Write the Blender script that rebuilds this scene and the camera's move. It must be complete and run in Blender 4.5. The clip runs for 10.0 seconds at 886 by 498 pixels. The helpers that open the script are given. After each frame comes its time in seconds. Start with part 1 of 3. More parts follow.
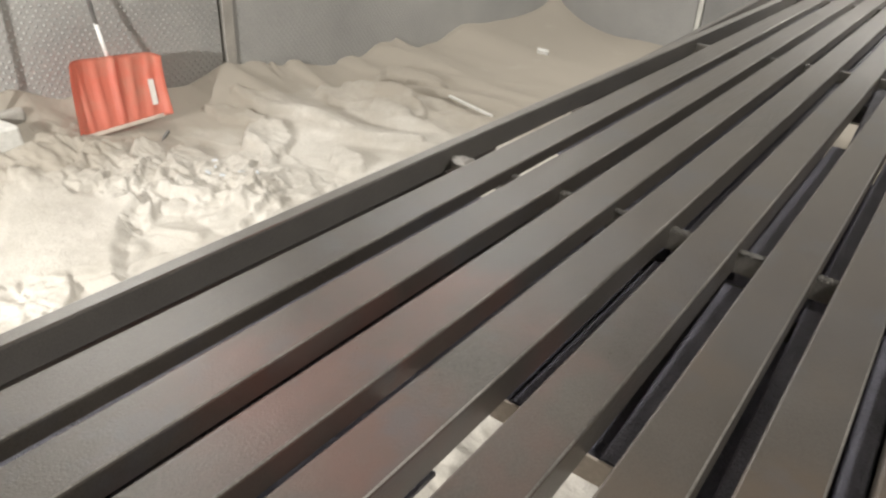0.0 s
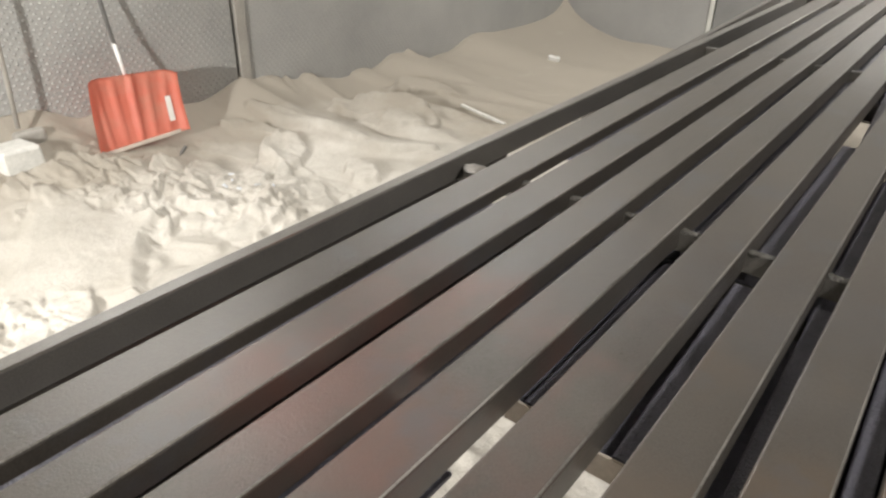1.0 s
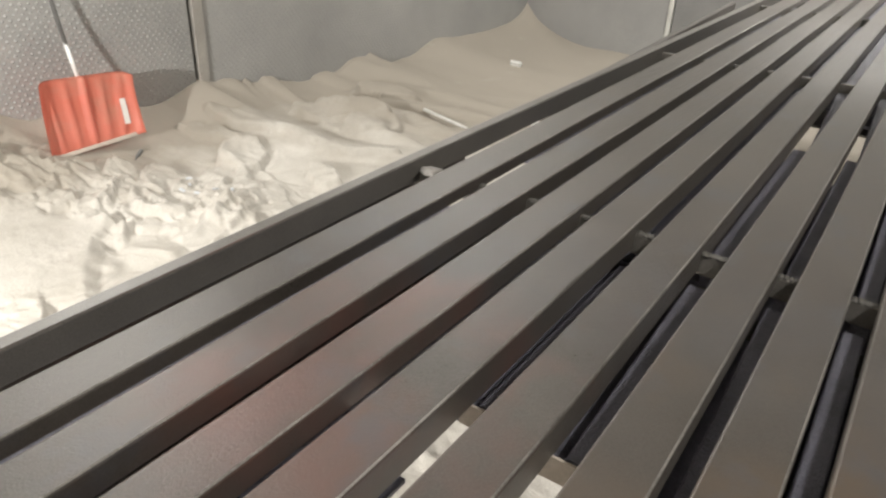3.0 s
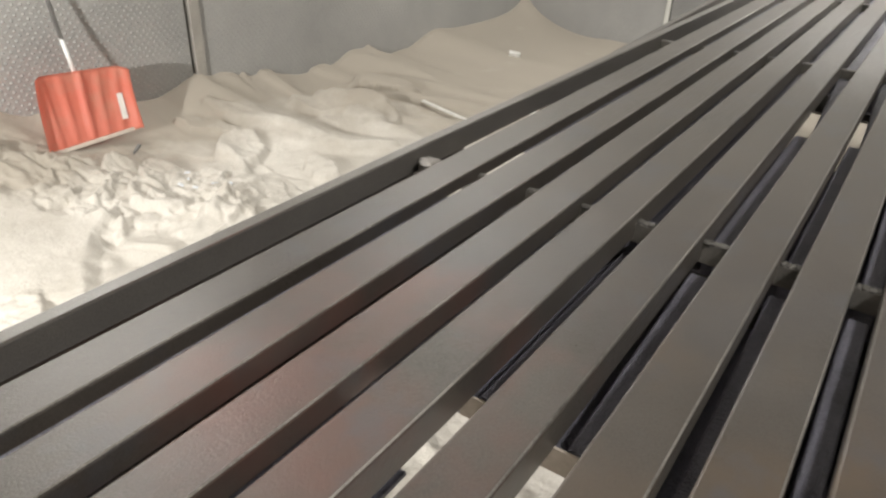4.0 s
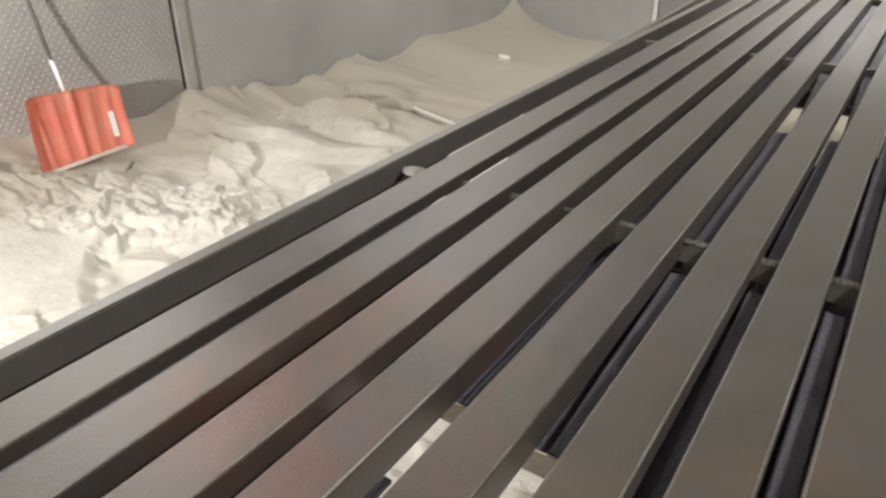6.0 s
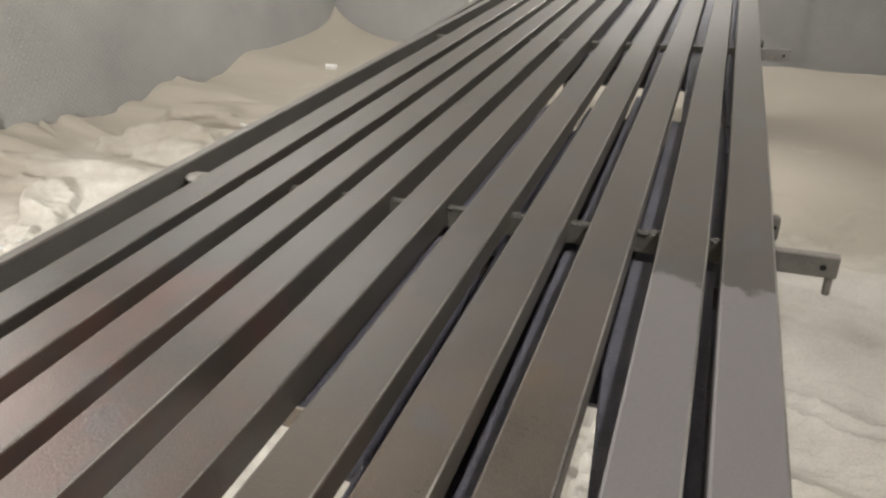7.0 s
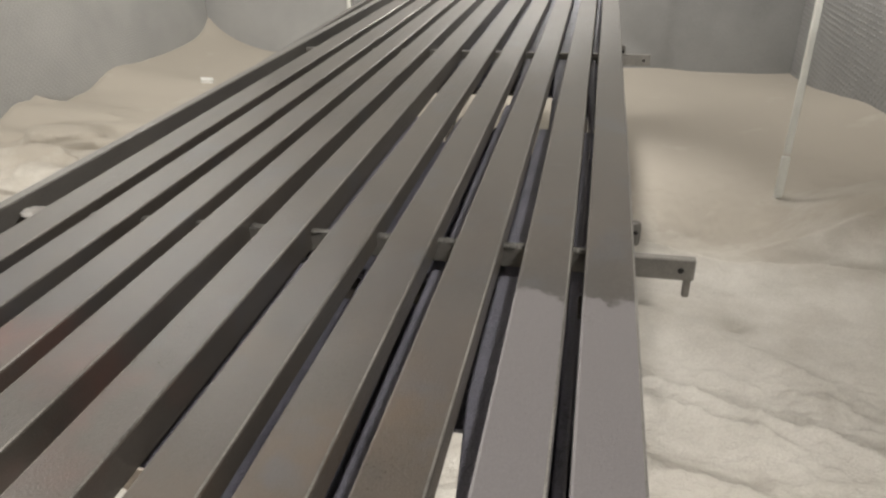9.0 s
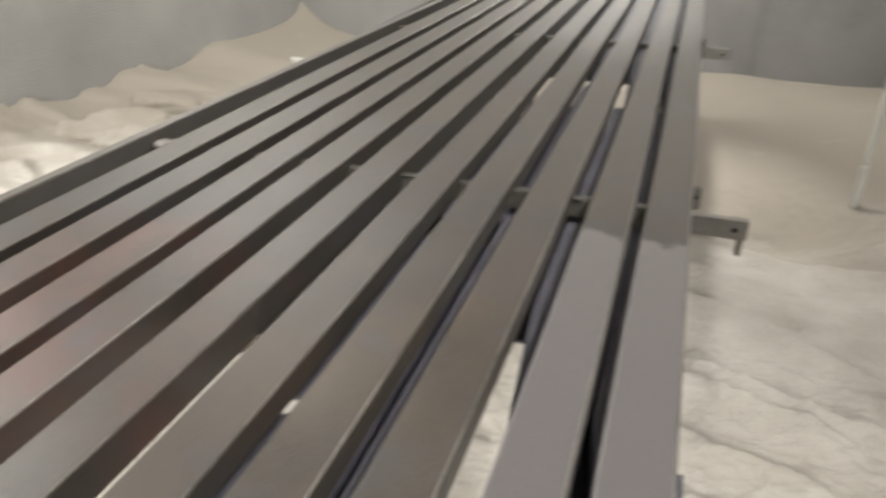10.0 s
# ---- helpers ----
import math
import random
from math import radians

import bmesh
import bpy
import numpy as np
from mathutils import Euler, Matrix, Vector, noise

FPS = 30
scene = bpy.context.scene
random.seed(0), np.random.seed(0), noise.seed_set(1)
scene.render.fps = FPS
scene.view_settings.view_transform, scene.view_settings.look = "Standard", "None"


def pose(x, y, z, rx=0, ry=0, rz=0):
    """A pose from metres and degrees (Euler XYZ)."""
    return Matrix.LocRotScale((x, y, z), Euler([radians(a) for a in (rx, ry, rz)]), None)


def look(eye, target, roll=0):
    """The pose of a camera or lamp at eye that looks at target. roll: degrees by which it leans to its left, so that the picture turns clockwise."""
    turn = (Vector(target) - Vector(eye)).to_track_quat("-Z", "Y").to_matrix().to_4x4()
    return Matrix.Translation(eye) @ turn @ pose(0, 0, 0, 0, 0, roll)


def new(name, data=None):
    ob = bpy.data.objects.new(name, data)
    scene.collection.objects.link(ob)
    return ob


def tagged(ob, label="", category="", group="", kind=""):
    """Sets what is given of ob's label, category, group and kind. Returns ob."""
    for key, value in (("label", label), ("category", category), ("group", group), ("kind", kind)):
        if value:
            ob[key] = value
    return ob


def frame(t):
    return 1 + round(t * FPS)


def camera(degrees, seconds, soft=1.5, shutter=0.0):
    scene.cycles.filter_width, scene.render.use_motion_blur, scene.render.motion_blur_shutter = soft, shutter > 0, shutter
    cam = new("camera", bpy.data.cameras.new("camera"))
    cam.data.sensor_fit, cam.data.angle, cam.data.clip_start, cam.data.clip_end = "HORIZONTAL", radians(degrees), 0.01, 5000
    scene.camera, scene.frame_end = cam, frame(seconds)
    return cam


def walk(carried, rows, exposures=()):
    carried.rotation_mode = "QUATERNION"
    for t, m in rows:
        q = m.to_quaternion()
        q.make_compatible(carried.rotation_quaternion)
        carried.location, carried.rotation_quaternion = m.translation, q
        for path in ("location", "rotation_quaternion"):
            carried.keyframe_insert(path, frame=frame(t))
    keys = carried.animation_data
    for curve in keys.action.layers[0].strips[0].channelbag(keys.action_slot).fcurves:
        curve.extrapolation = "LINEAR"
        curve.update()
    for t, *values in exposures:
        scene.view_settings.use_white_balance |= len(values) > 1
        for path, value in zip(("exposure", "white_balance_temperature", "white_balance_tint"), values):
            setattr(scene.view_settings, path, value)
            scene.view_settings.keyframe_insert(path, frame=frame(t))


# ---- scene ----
# ---------- camera ----------
cam = camera(64.1, 10.0, soft=2.4, shutter=0.4)
PATH = [
    (0, look((-0.305, 1.090, 1.454), (-1.309, 2.513, 0.470), 3.54)),
    (0.5, look((-0.299, 1.083, 1.457), (-1.325, 2.495, 0.481), 2.68)),
    (1, look((-0.290, 1.078, 1.461), (-1.338, 2.482, 0.497), 1.62)),
    (1.5, look((-0.277, 1.080, 1.461), (-1.302, 2.510, 0.509), 1.98)),
    (2, look((-0.275, 1.079, 1.459), (-1.272, 2.534, 0.517), 2.74)),
    (3.5, look((-0.287, 1.099, 1.451), (-1.254, 2.566, 0.495), 2.65)),
    (4, look((-0.286, 1.100, 1.448), (-1.254, 2.558, 0.480), 2.18)),
    (4.5, look((-0.278, 1.096, 1.453), (-1.247, 2.548, 0.477), 1.76)),
    (5, look((-0.277, 1.094, 1.456), (-1.248, 2.549, 0.488), 1.33)),
    (6.3, look((-0.244, 1.108, 1.461), (-1.198, 2.588, 0.513), -0.57)),
    (6.4, look((-0.206, 1.104, 1.462), (-1.096, 2.633, 0.529), -0.79)),
    (6.5, look((-0.178, 1.114, 1.461), (-1.007, 2.674, 0.523), -1.72)),
    (6.7, look((-0.123, 1.109, 1.455), (-0.807, 2.743, 0.525), -1.96)),
    (7, look((-0.106, 1.101, 1.448), (-0.758, 2.742, 0.510), -2.16)),
    (7.5, look((-0.126, 1.095, 1.451), (-0.879, 2.694, 0.516), -2.27)),
    (7.8, look((-0.105, 1.103, 1.455), (-0.840, 2.715, 0.527), -3.99)),
    (8, look((-0.084, 1.123, 1.459), (-0.690, 2.788, 0.530), -4.35)),
    (8.5, look((-0.068, 1.153, 1.455), (-0.509, 2.872, 0.533), -3.12)),
    (9, look((-0.071, 1.155, 1.450), (-0.454, 2.883, 0.520), -1.51)),
    (9.5, look((-0.044, 1.101, 1.465), (-0.471, 2.825, 0.545), -1.87)),
    (9.8, look((-0.025, 1.045, 1.430), (-0.467, 2.771, 0.523), -0.64)),
    (10, look((-0.051, 1.004, 1.433), (-0.607, 2.683, 0.499), 0.45)),
]
walk(cam, PATH, exposures=((0, 0.06), (5.0, 0.06), (7.0, 0.10), (8.5, 0.22), (10, 0.22)))

# ---------- light: unseen lamps; two inferred from shadow and gloss, the rest added ---
world = bpy.data.worlds.new("booth_air")
world.use_nodes = True
world.node_tree.nodes["Background"].inputs[0].default_value = (1.0, 0.95, 0.88, 1)
world.node_tree.nodes["Background"].inputs[1].default_value = 0.05
scene.world = world


def lamp(place, target, power, sx, sy, colour=(1.0, 0.965, 0.91)):
    light = bpy.data.lights.new("unseen_lamp", "AREA")
    light.shape, light.size, light.size_y, light.energy, light.color = "RECTANGLE", sx, sy, power, colour
    ob = new("unseen_lamp", light)
    ob.matrix_world = look(place, target)
    return ob


lamp((-1.72, -0.35, 1.36), (-3.0, 3.2, 0.2), 128, 0.10, 0.08)
lamp((-3.3, 2.55, 2.85), (-0.8, 1.5, 0.9), 36, 0.8, 0.3)
# Added fill for the far-left drift; no such fixture is known.
lamp((-2.9, 5.2, 3.3), (-2.0, 4.4, 0.2), 40, 1.6, 0.3)
# Added low spot that rakes the east grit so its ripples show.
spot = bpy.data.lights.new("added_spot", "SPOT")
spot.energy, spot.spot_size, spot.spot_blend, spot.shadow_soft_size, spot.color = 150, radians(56), 0.6, 0.06, (1.0, 0.965, 0.91)
new("added_spot", spot).matrix_world = look((1.38, 0.35, 1.22), (0.7, 3.1, 0.0))
# Added spot that brightens the far slats in place of airborne haze.
far_spot = bpy.data.lights.new("added_spot", "SPOT")
far_spot.energy, far_spot.spot_size, far_spot.spot_blend, far_spot.shadow_soft_size, far_spot.color = 540, radians(50), 0.9, 0.12, (1.0, 0.965, 0.91)
new("added_spot", far_spot).matrix_world = look((-0.5, 6.4, 3.3), (-0.5, 4.9, 1.0))
# Added spot that lifts the slat sides and gaps, as haze would.
rack_spot = bpy.data.lights.new("added_spot", "SPOT")
rack_spot.energy, rack_spot.spot_size, rack_spot.spot_blend, rack_spot.shadow_soft_size, rack_spot.color = 195, radians(58), 0.5, 0.16, (1.0, 0.965, 0.91)
new("added_spot", rack_spot).matrix_world = look((1.05, 1.4, 3.25), (-0.35, 1.85, 1.0))
# Added strip to brighten the far wall and its reflection in the slats.
lamp((-0.6, 6.0, 3.25), (-0.6, 7.4, 1.3), 92, 3.6, 0.3)


# ---------- materials ----------
def material(name, dark, light, rough=0.6, scale=6.0, fine=90.0, bump=0.1, metal=0.0, spots=None, spot_scale=3.0, spot_from=0.55, spot_to=0.7, stretch=(1, 1, 1), spec=0.5, depth=0.003, rough_var=0.12, vary=7.0, worn=None, dust=0.0, grain=0.35, settled=None, spots2=None, spot_span=None, wavy=0.0):
    m = bpy.data.materials.new(name)
    m.use_nodes = True
    t = m.node_tree
    n, link = t.nodes, t.links.new
    b = n["Principled BSDF"]
    co = n.new("ShaderNodeTexCoord")
    mp = n.new("ShaderNodeMapping")
    mp.inputs["Scale"].default_value = stretch
    link(co.outputs["Object"], mp.inputs["Vector"])
    info = n.new("ShaderNodeObjectInfo")
    shift = n.new("ShaderNodeVectorMath")
    shift.operation = "ADD"
    mul = n.new("ShaderNodeMath")
    mul.operation = "MULTIPLY"
    mul.inputs[1].default_value = vary
    link(info.outputs["Random"], mul.inputs[0])
    link(mp.outputs["Vector"], shift.inputs[0])
    link(mul.outputs[0], shift.inputs[1])

    def cloud(s, detail, rough_=0.6):
        c = n.new("ShaderNodeTexNoise")
        c.inputs["Scale"].default_value, c.inputs["Detail"].default_value, c.inputs["Roughness"].default_value = s, detail, rough_
        link(shift.outputs[0], c.inputs["Vector"])
        return c

    big, small = cloud(scale, 5), cloud(fine, 3, 0.7)
    both = n.new("ShaderNodeMix")
    both.data_type = "FLOAT"
    both.inputs[0].default_value = grain
    link(big.outputs[0], both.inputs[2])
    link(small.outputs[0], both.inputs[3])
    ramp = n.new("ShaderNodeValToRGB")
    ramp.color_ramp.elements[0].position, ramp.color_ramp.elements[1].position = 0.36, 0.64
    ramp.color_ramp.elements[0].color, ramp.color_ramp.elements[1].color = (*dark, 1), (*light, 1)
    link(both.outputs[0], ramp.inputs[0])
    colour = ramp.outputs[0]
    def tint(colour_, paint, noise_scale, lo, hi, amount, span=None):
        """Blotches of another colour; span keeps them to a stretch along y with soft, uneven ends."""
        c = cloud(noise_scale, 4)
        r = n.new("ShaderNodeMapRange")
        r.inputs[1].default_value, r.inputs[2].default_value, r.inputs[4].default_value = lo, hi, amount
        link(c.outputs[0], r.inputs[0])
        factor = r.outputs[0]
        if span:
            sep_ = n.new("ShaderNodeSeparateXYZ")
            link(co.outputs["Object"], sep_.inputs[0])
            wob = n.new("ShaderNodeMath")
            wob.operation = "MULTIPLY_ADD"
            wob.inputs[1].default_value = 0.22
            link(cloud(7.0, 4).outputs[0], wob.inputs[0])
            link(sep_.outputs[1], wob.inputs[2])
            for ya, yb in ((span[0], span[0] + 0.12), (span[1], span[1] - 0.10)):
                g = n.new("ShaderNodeMapRange")
                g.inputs[1].default_value, g.inputs[2].default_value = ya + 0.11, yb + 0.11
                link(wob.outputs[0], g.inputs[0])
                times = n.new("ShaderNodeMath")
                times.operation = "MULTIPLY"
                link(factor, times.inputs[0])
                link(g.outputs[0], times.inputs[1])
                factor = times.outputs[0]
        mix_ = n.new("ShaderNodeMix")
        mix_.data_type = "RGBA"
        link(factor, mix_.inputs[0])
        link(colour_, mix_.inputs[6])
        mix_.inputs[7].default_value = (*paint, 1)
        return mix_.outputs[2]

    if spots:
        colour = tint(colour, spots, spot_scale, spot_from, spot_to, 1.0, spot_span)
    if spots2:
        colour = tint(colour, spots2, spot_scale * 1.7, 0.45, 0.33, 0.5)
        colour = tint(colour, spots2, spot_scale * 1.3, 0.35, 0.60, 0.35, (1.66, 2.0))
    if settled:
        # finer brown dust that has settled over the drifts by the walls and the far end
        sep = n.new("ShaderNodeSeparateXYZ")
        link(co.outputs["Object"], sep.inputs[0])
        patch = cloud(2.4, 5)
        wx = n.new("ShaderNodeMapRange")
        wx.inputs[1].default_value, wx.inputs[2].default_value = -2.85, -3.45
        link(sep.outputs[0], wx.inputs[0])
        wy = n.new("ShaderNodeMapRange")
        wy.inputs[1].default_value, wy.inputs[2].default_value = 3.5, 4.8
        link(sep.outputs[1], wy.inputs[0])
        both_w = n.new("ShaderNodeMath")
        both_w.operation = "MAXIMUM"
        link(wx.outputs[0], both_w.inputs[0])
        link(wy.outputs[0], both_w.inputs[1])
        add = n.new("ShaderNodeMath")
        add.operation = "MULTIPLY_ADD"
        add.inputs[1].default_value = 2.0
        link(patch.outputs[0], add.inputs[0])
        link(both_w.outputs[0], add.inputs[2])
        r = n.new("ShaderNodeMapRange")
        r.inputs[1].default_value, r.inputs[2].default_value = 1.02, 1.75
        link(add.outputs[0], r.inputs[0])
        mix = n.new("ShaderNodeMix")
        mix.data_type = "RGBA"
        link(r.outputs[0], mix.inputs[0])
        link(colour, mix.inputs[6])
        mix.inputs[7].default_value = (*settled, 1)
        colour = mix.outputs[2]
    if worn:
        # a paler worn stretch that ends in a ragged line along y
        sep = n.new("ShaderNodeSeparateXYZ")
        link(co.outputs["Object"], sep.inputs[0])
        edge = cloud(38.0, 4)
        add = n.new("ShaderNodeMath")
        add.operation = "MULTIPLY_ADD"
        add.inputs[1].default_value = 0.12
        link(edge.outputs[0], add.inputs[0])
        link(sep.outputs[1], add.inputs[2])
        r = n.new("ShaderNodeMapRange")
        r.inputs[1].default_value, r.inputs[2].default_value = worn[0] + 0.075, worn[0] + 0.06
        link(add.outputs[0], r.inputs[0])
        mix = n.new("ShaderNodeMix")
        mix.data_type = "RGBA"
        mix.clamp_factor = True
        link(r.outputs[0], mix.inputs[0])
        link(colour, mix.inputs[6])
        mix.inputs[7].default_value = (*worn[1], 1)
        fleck = n.new("ShaderNodeMix")
        fleck.data_type = "RGBA"
        fleck.blend_type = "MULTIPLY"
        fleck.inputs[0].default_value = 0.5
        link(mix.outputs[2], fleck.inputs[6])
        grey = n.new("ShaderNodeMapRange")
        grey.inputs[1].default_value, grey.inputs[2].default_value, grey.inputs[3].default_value, grey.inputs[4].default_value = 0.3, 0.7, 0.8, 1.16
        link(small.outputs[0], grey.inputs[0])
        link(grey.outputs[0], fleck.inputs[7])
        colour = fleck.outputs[2]
    link(colour, b.inputs["Base Color"])
    rr = n.new("ShaderNodeMapRange")
    rr.inputs[3].default_value, rr.inputs[4].default_value = rough - rough_var, rough + rough_var
    rr.inputs[1].default_value, rr.inputs[2].default_value = 0.2, 0.8
    link(both.outputs[0], rr.inputs[0])
    link(rr.outputs[0], b.inputs["Roughness"])
    b.inputs["Metallic"].default_value = metal
    b.inputs["Specular IOR Level"].default_value = spec
    if dust:
        b.inputs["Sheen Weight"].default_value, b.inputs["Sheen Roughness"].default_value = dust, 0.35
        b.inputs["Sheen Tint"].default_value = (0.95, 0.9, 0.8, 1)
    bp = n.new("ShaderNodeBump")
    bp.inputs["Strength"].default_value, bp.inputs["Distance"].default_value = bump, depth
    link(small.outputs[0], bp.inputs["Height"])
    if wavy:
        under = n.new("ShaderNodeBump")
        under.inputs["Strength"].default_value, under.inputs["Distance"].default_value = wavy, 0.004
        link(cloud(26.0, 4).outputs[0], under.inputs["Height"])
        link(under.outputs[0], bp.inputs["Normal"])
    link(bp.outputs[0], b.inputs["Normal"])
    return m


GRIT = material("blast_grit", (0.47, 0.445, 0.40), (0.66, 0.63, 0.58), 0.9, 2.5, 130.0, 0.6, spec=0.2, depth=0.008, settled=(0.38, 0.345, 0.295))
STEEL_LOOK = dict(rough=0.34, scale=5.0, fine=430.0, bump=0.26, dust=0.12, grain=0.5, spots=(0.112, 0.060, 0.049), spot_scale=5.5, spot_from=0.40, spot_to=0.66, spot_span=(1.28, 1.80), spots2=(0.068, 0.070, 0.078), stretch=(1.0, 0.8, 1.0), spec=0.45, depth=0.0018, vary=0.45, wavy=0.11, rough_var=0.13)
STEEL = material("dusty_steel", (0.044, 0.038, 0.033), (0.088, 0.077, 0.067), **STEEL_LOOK)
BROWNED = material("browned_steel", (0.044, 0.038, 0.033), (0.088, 0.077, 0.067), **{**STEEL_LOOK, "spots": (0.086, 0.066, 0.050), "spot_span": (1.2, 1.86)})
DARK_STEEL = material("dark_dusty_steel", (0.044, 0.038, 0.033), (0.088, 0.077, 0.067), **{**STEEL_LOOK, "spots": None})
WORN = material("worn_steel", (0.044, 0.038, 0.033), (0.088, 0.077, 0.067), **{**STEEL_LOOK, "spot_from": 0.68, "spot_to": 0.85}, worn=(1.885, (0.145, 0.135, 0.138)))
PLAIN_STEEL = material("dusty_edge_steel", (0.085, 0.079, 0.071), (0.145, 0.135, 0.122), **{**STEEL_LOOK, "spots": None, "spots2": None})
RAW = material("rough_blue_steel", (0.105, 0.103, 0.130), (0.21, 0.206, 0.256), 0.50, 14.0, 250.0, 1.0, spec=0.6, depth=0.007)
BAR = material("grey_bar_steel", (0.15, 0.14, 0.128), (0.25, 0.235, 0.215), 0.55, 20.0, 240.0, 0.4, depth=0.002)
WELD = material("weld", (0.07, 0.066, 0.06), (0.15, 0.143, 0.13), 0.5, 90.0, 400.0, 0.8, depth=0.002)
# Worn steel, coloured paler so a glint shows along each slat's east edge.
EDGE = material("worn_edge_glint", (0.10, 0.094, 0.088), (0.42, 0.40, 0.37), 0.36, 5.0, 300.0, 0.3, metal=0.5, depth=0.001)
# One rubber in three tones: paler west for haze, darker north where lamplight overdoes it.
RUBBER_HAZED = material("hazed_rubber", (0.30, 0.30, 0.292), (0.42, 0.416, 0.403), 0.5, 1.3, 120.0, 0.1, spec=0.4)
RUBBER_LAMP_TRIM = material("lamp_trimmed_rubber", (0.235, 0.235, 0.23), (0.335, 0.332, 0.323), 0.5, 1.3, 120.0, 0.1, spec=0.4)
RUBBER_FAR = material("less_hazed_rubber", (0.19, 0.19, 0.188), (0.28, 0.278, 0.272), 0.5, 1.3, 120.0, 0.1, spec=0.4)
# Dusty brown paled for light on rail ends; also the shovel's wear edge.
LIT_END_AND_WEAR = material("lit_end_and_wear_brown", (0.46, 0.40, 0.34), (0.60, 0.53, 0.46), 0.9, 20.0, 160.0, 0.3)
BATTEN = material("dusty_batten", (0.30, 0.285, 0.26), (0.42, 0.40, 0.365), 0.6, 5.0, 90.0, 0.15)
PALE = material("pale_paint", (0.50, 0.50, 0.47), (0.62, 0.62, 0.58), 0.5, 6.0, 80.0, 0.1)
WALL = material("booth_sheet", (0.28, 0.275, 0.26), (0.38, 0.37, 0.355), 0.7, 1.5, 70.0, 0.1)
# Unseen south wall and ceiling, kept pale only to bounce fill into the gaps.
BOUNCE_SHEET = material("bounce_booth_sheet", (0.60, 0.59, 0.56), (0.72, 0.71, 0.68), 0.7, 1.5, 70.0, 0.1)
ORANGE = material("orange_plastic", (0.90, 0.29, 0.205), (0.93, 0.37, 0.28), 0.45, 4.0, 140.0, 0.1, spots=(0.80, 0.42, 0.32), spot_scale=5.0, spot_from=0.5, spot_to=0.8)
HANDLE = material("dark_tube", (0.13, 0.13, 0.13), (0.20, 0.20, 0.195), 0.45, 20.0, 200.0, 0.05)
SILVER = material("bright_sleeve", (0.75, 0.75, 0.74), (0.86, 0.86, 0.85), 0.3, 30.0, 200.0, 0.05)
LABEL = material("white_label", (0.74, 0.72, 0.68), (0.84, 0.82, 0.78), 0.5, 30.0, 200.0, 0.05)
CHIP = material("pale_block", (0.55, 0.55, 0.52), (0.74, 0.73, 0.70), 0.8, 30.0, 200.0, 0.2)
SHARD = material("bluish_shard", (0.50, 0.52, 0.55), (0.66, 0.69, 0.72), 0.5, 30.0, 200.0, 0.2)
HOLE = material("dark_hole", (0.012, 0.011, 0.01), (0.02, 0.019, 0.018), 0.9)


# ---------- building helpers ----------
def mesh_object(name, bm, mat_, smooth=False):
    me = bpy.data.meshes.new(name)
    bmesh.ops.recalc_face_normals(bm, faces=bm.faces)
    bm.to_mesh(me)
    bm.free()
    me.materials.append(mat_)
    if smooth:
        me.polygons.foreach_set("use_smooth", [True] * len(me.polygons))
    return new(name, me)


def part(name, bm, mat_, parent, label="", smooth=False):
    ob = mesh_object(name, bm, mat_, smooth)
    ob.parent = parent
    if label:
        ob["label"] = label
    return ob


def empty(name, place=(0, 0, 0)):
    ob = new(name)
    ob.location = place
    return ob


def box(bm, x0, x1, y0, y1, z0, z1, bevel=0.0, seg=1):
    made = bmesh.ops.create_cube(bm, size=1)["verts"]
    for v in made:
        v.co = Vector(((x0 + x1) / 2 + v.co.x * (x1 - x0), (y0 + y1) / 2 + v.co.y * (y1 - y0), (z0 + z1) / 2 + v.co.z * (z1 - z0)))
    if bevel:
        edges = {e for v in made for e in v.link_edges}
        bmesh.ops.bevel(bm, geom=list(edges), offset=bevel, segments=seg, affect="EDGES", profile=0.5)
    return bm


def tube(bm, a, b, r, seg=14, r2=None):
    a, b = Vector(a), Vector(b)
    m = Matrix.Translation((a + b) / 2) @ (b - a).to_track_quat("Z", "Y").to_matrix().to_4x4()
    bmesh.ops.create_cone(bm, cap_ends=True, segments=seg, radius1=r, radius2=r if r2 is None else r2, depth=(b - a).length, matrix=m)
    return bm


# ---------- the booth: grit floor, walls, ceiling ----------
X0, X1, Y0, Y1, ZC = -3.65, 1.5, -2.0, 7.4, 3.4


def bell(d, w):
    return math.exp(-(d / w) ** 2)


# crest of the drift along the west wall: place along the wall, height over the floor
CREST = ((0.4, 0.28), (1.9, 0.37), (2.4, 0.34), (2.65, 0.24), (3.0, 0.20), (3.3, 0.192), (3.56, 0.255), (3.72, 0.218), (4.0, 0.175), (4.4, 0.10), (4.68, 0.10), (4.92, 0.165), (5.08, 0.145), (5.24, 0.05), (5.5, 0.075), (5.95, 0.18), (6.3, 0.15), (7.4, 0.15))


def crest_height(y):
    for (ya, za), (yb, zb) in zip(CREST, CREST[1:]):
        if y < yb:
            f = max(0.0, (y - ya) / (yb - ya))
            f = f * f * (3 - 2 * f)
            return za + (zb - za) * f
    return CREST[-1][1]


def clamp(v):
    return max(0.0, min(1.0, v))


def slope(d, up, down):
    """A ridge that climbs slowly on one side and breaks off on the other."""
    return math.exp(d / up) if d < 0 else math.exp(-d / down)


# broken crust beside the shovel: lumps with flat tops and steep sides (x, y, half width, half length, turn, height, lean)
pick = random.Random(41)
CLODS = []
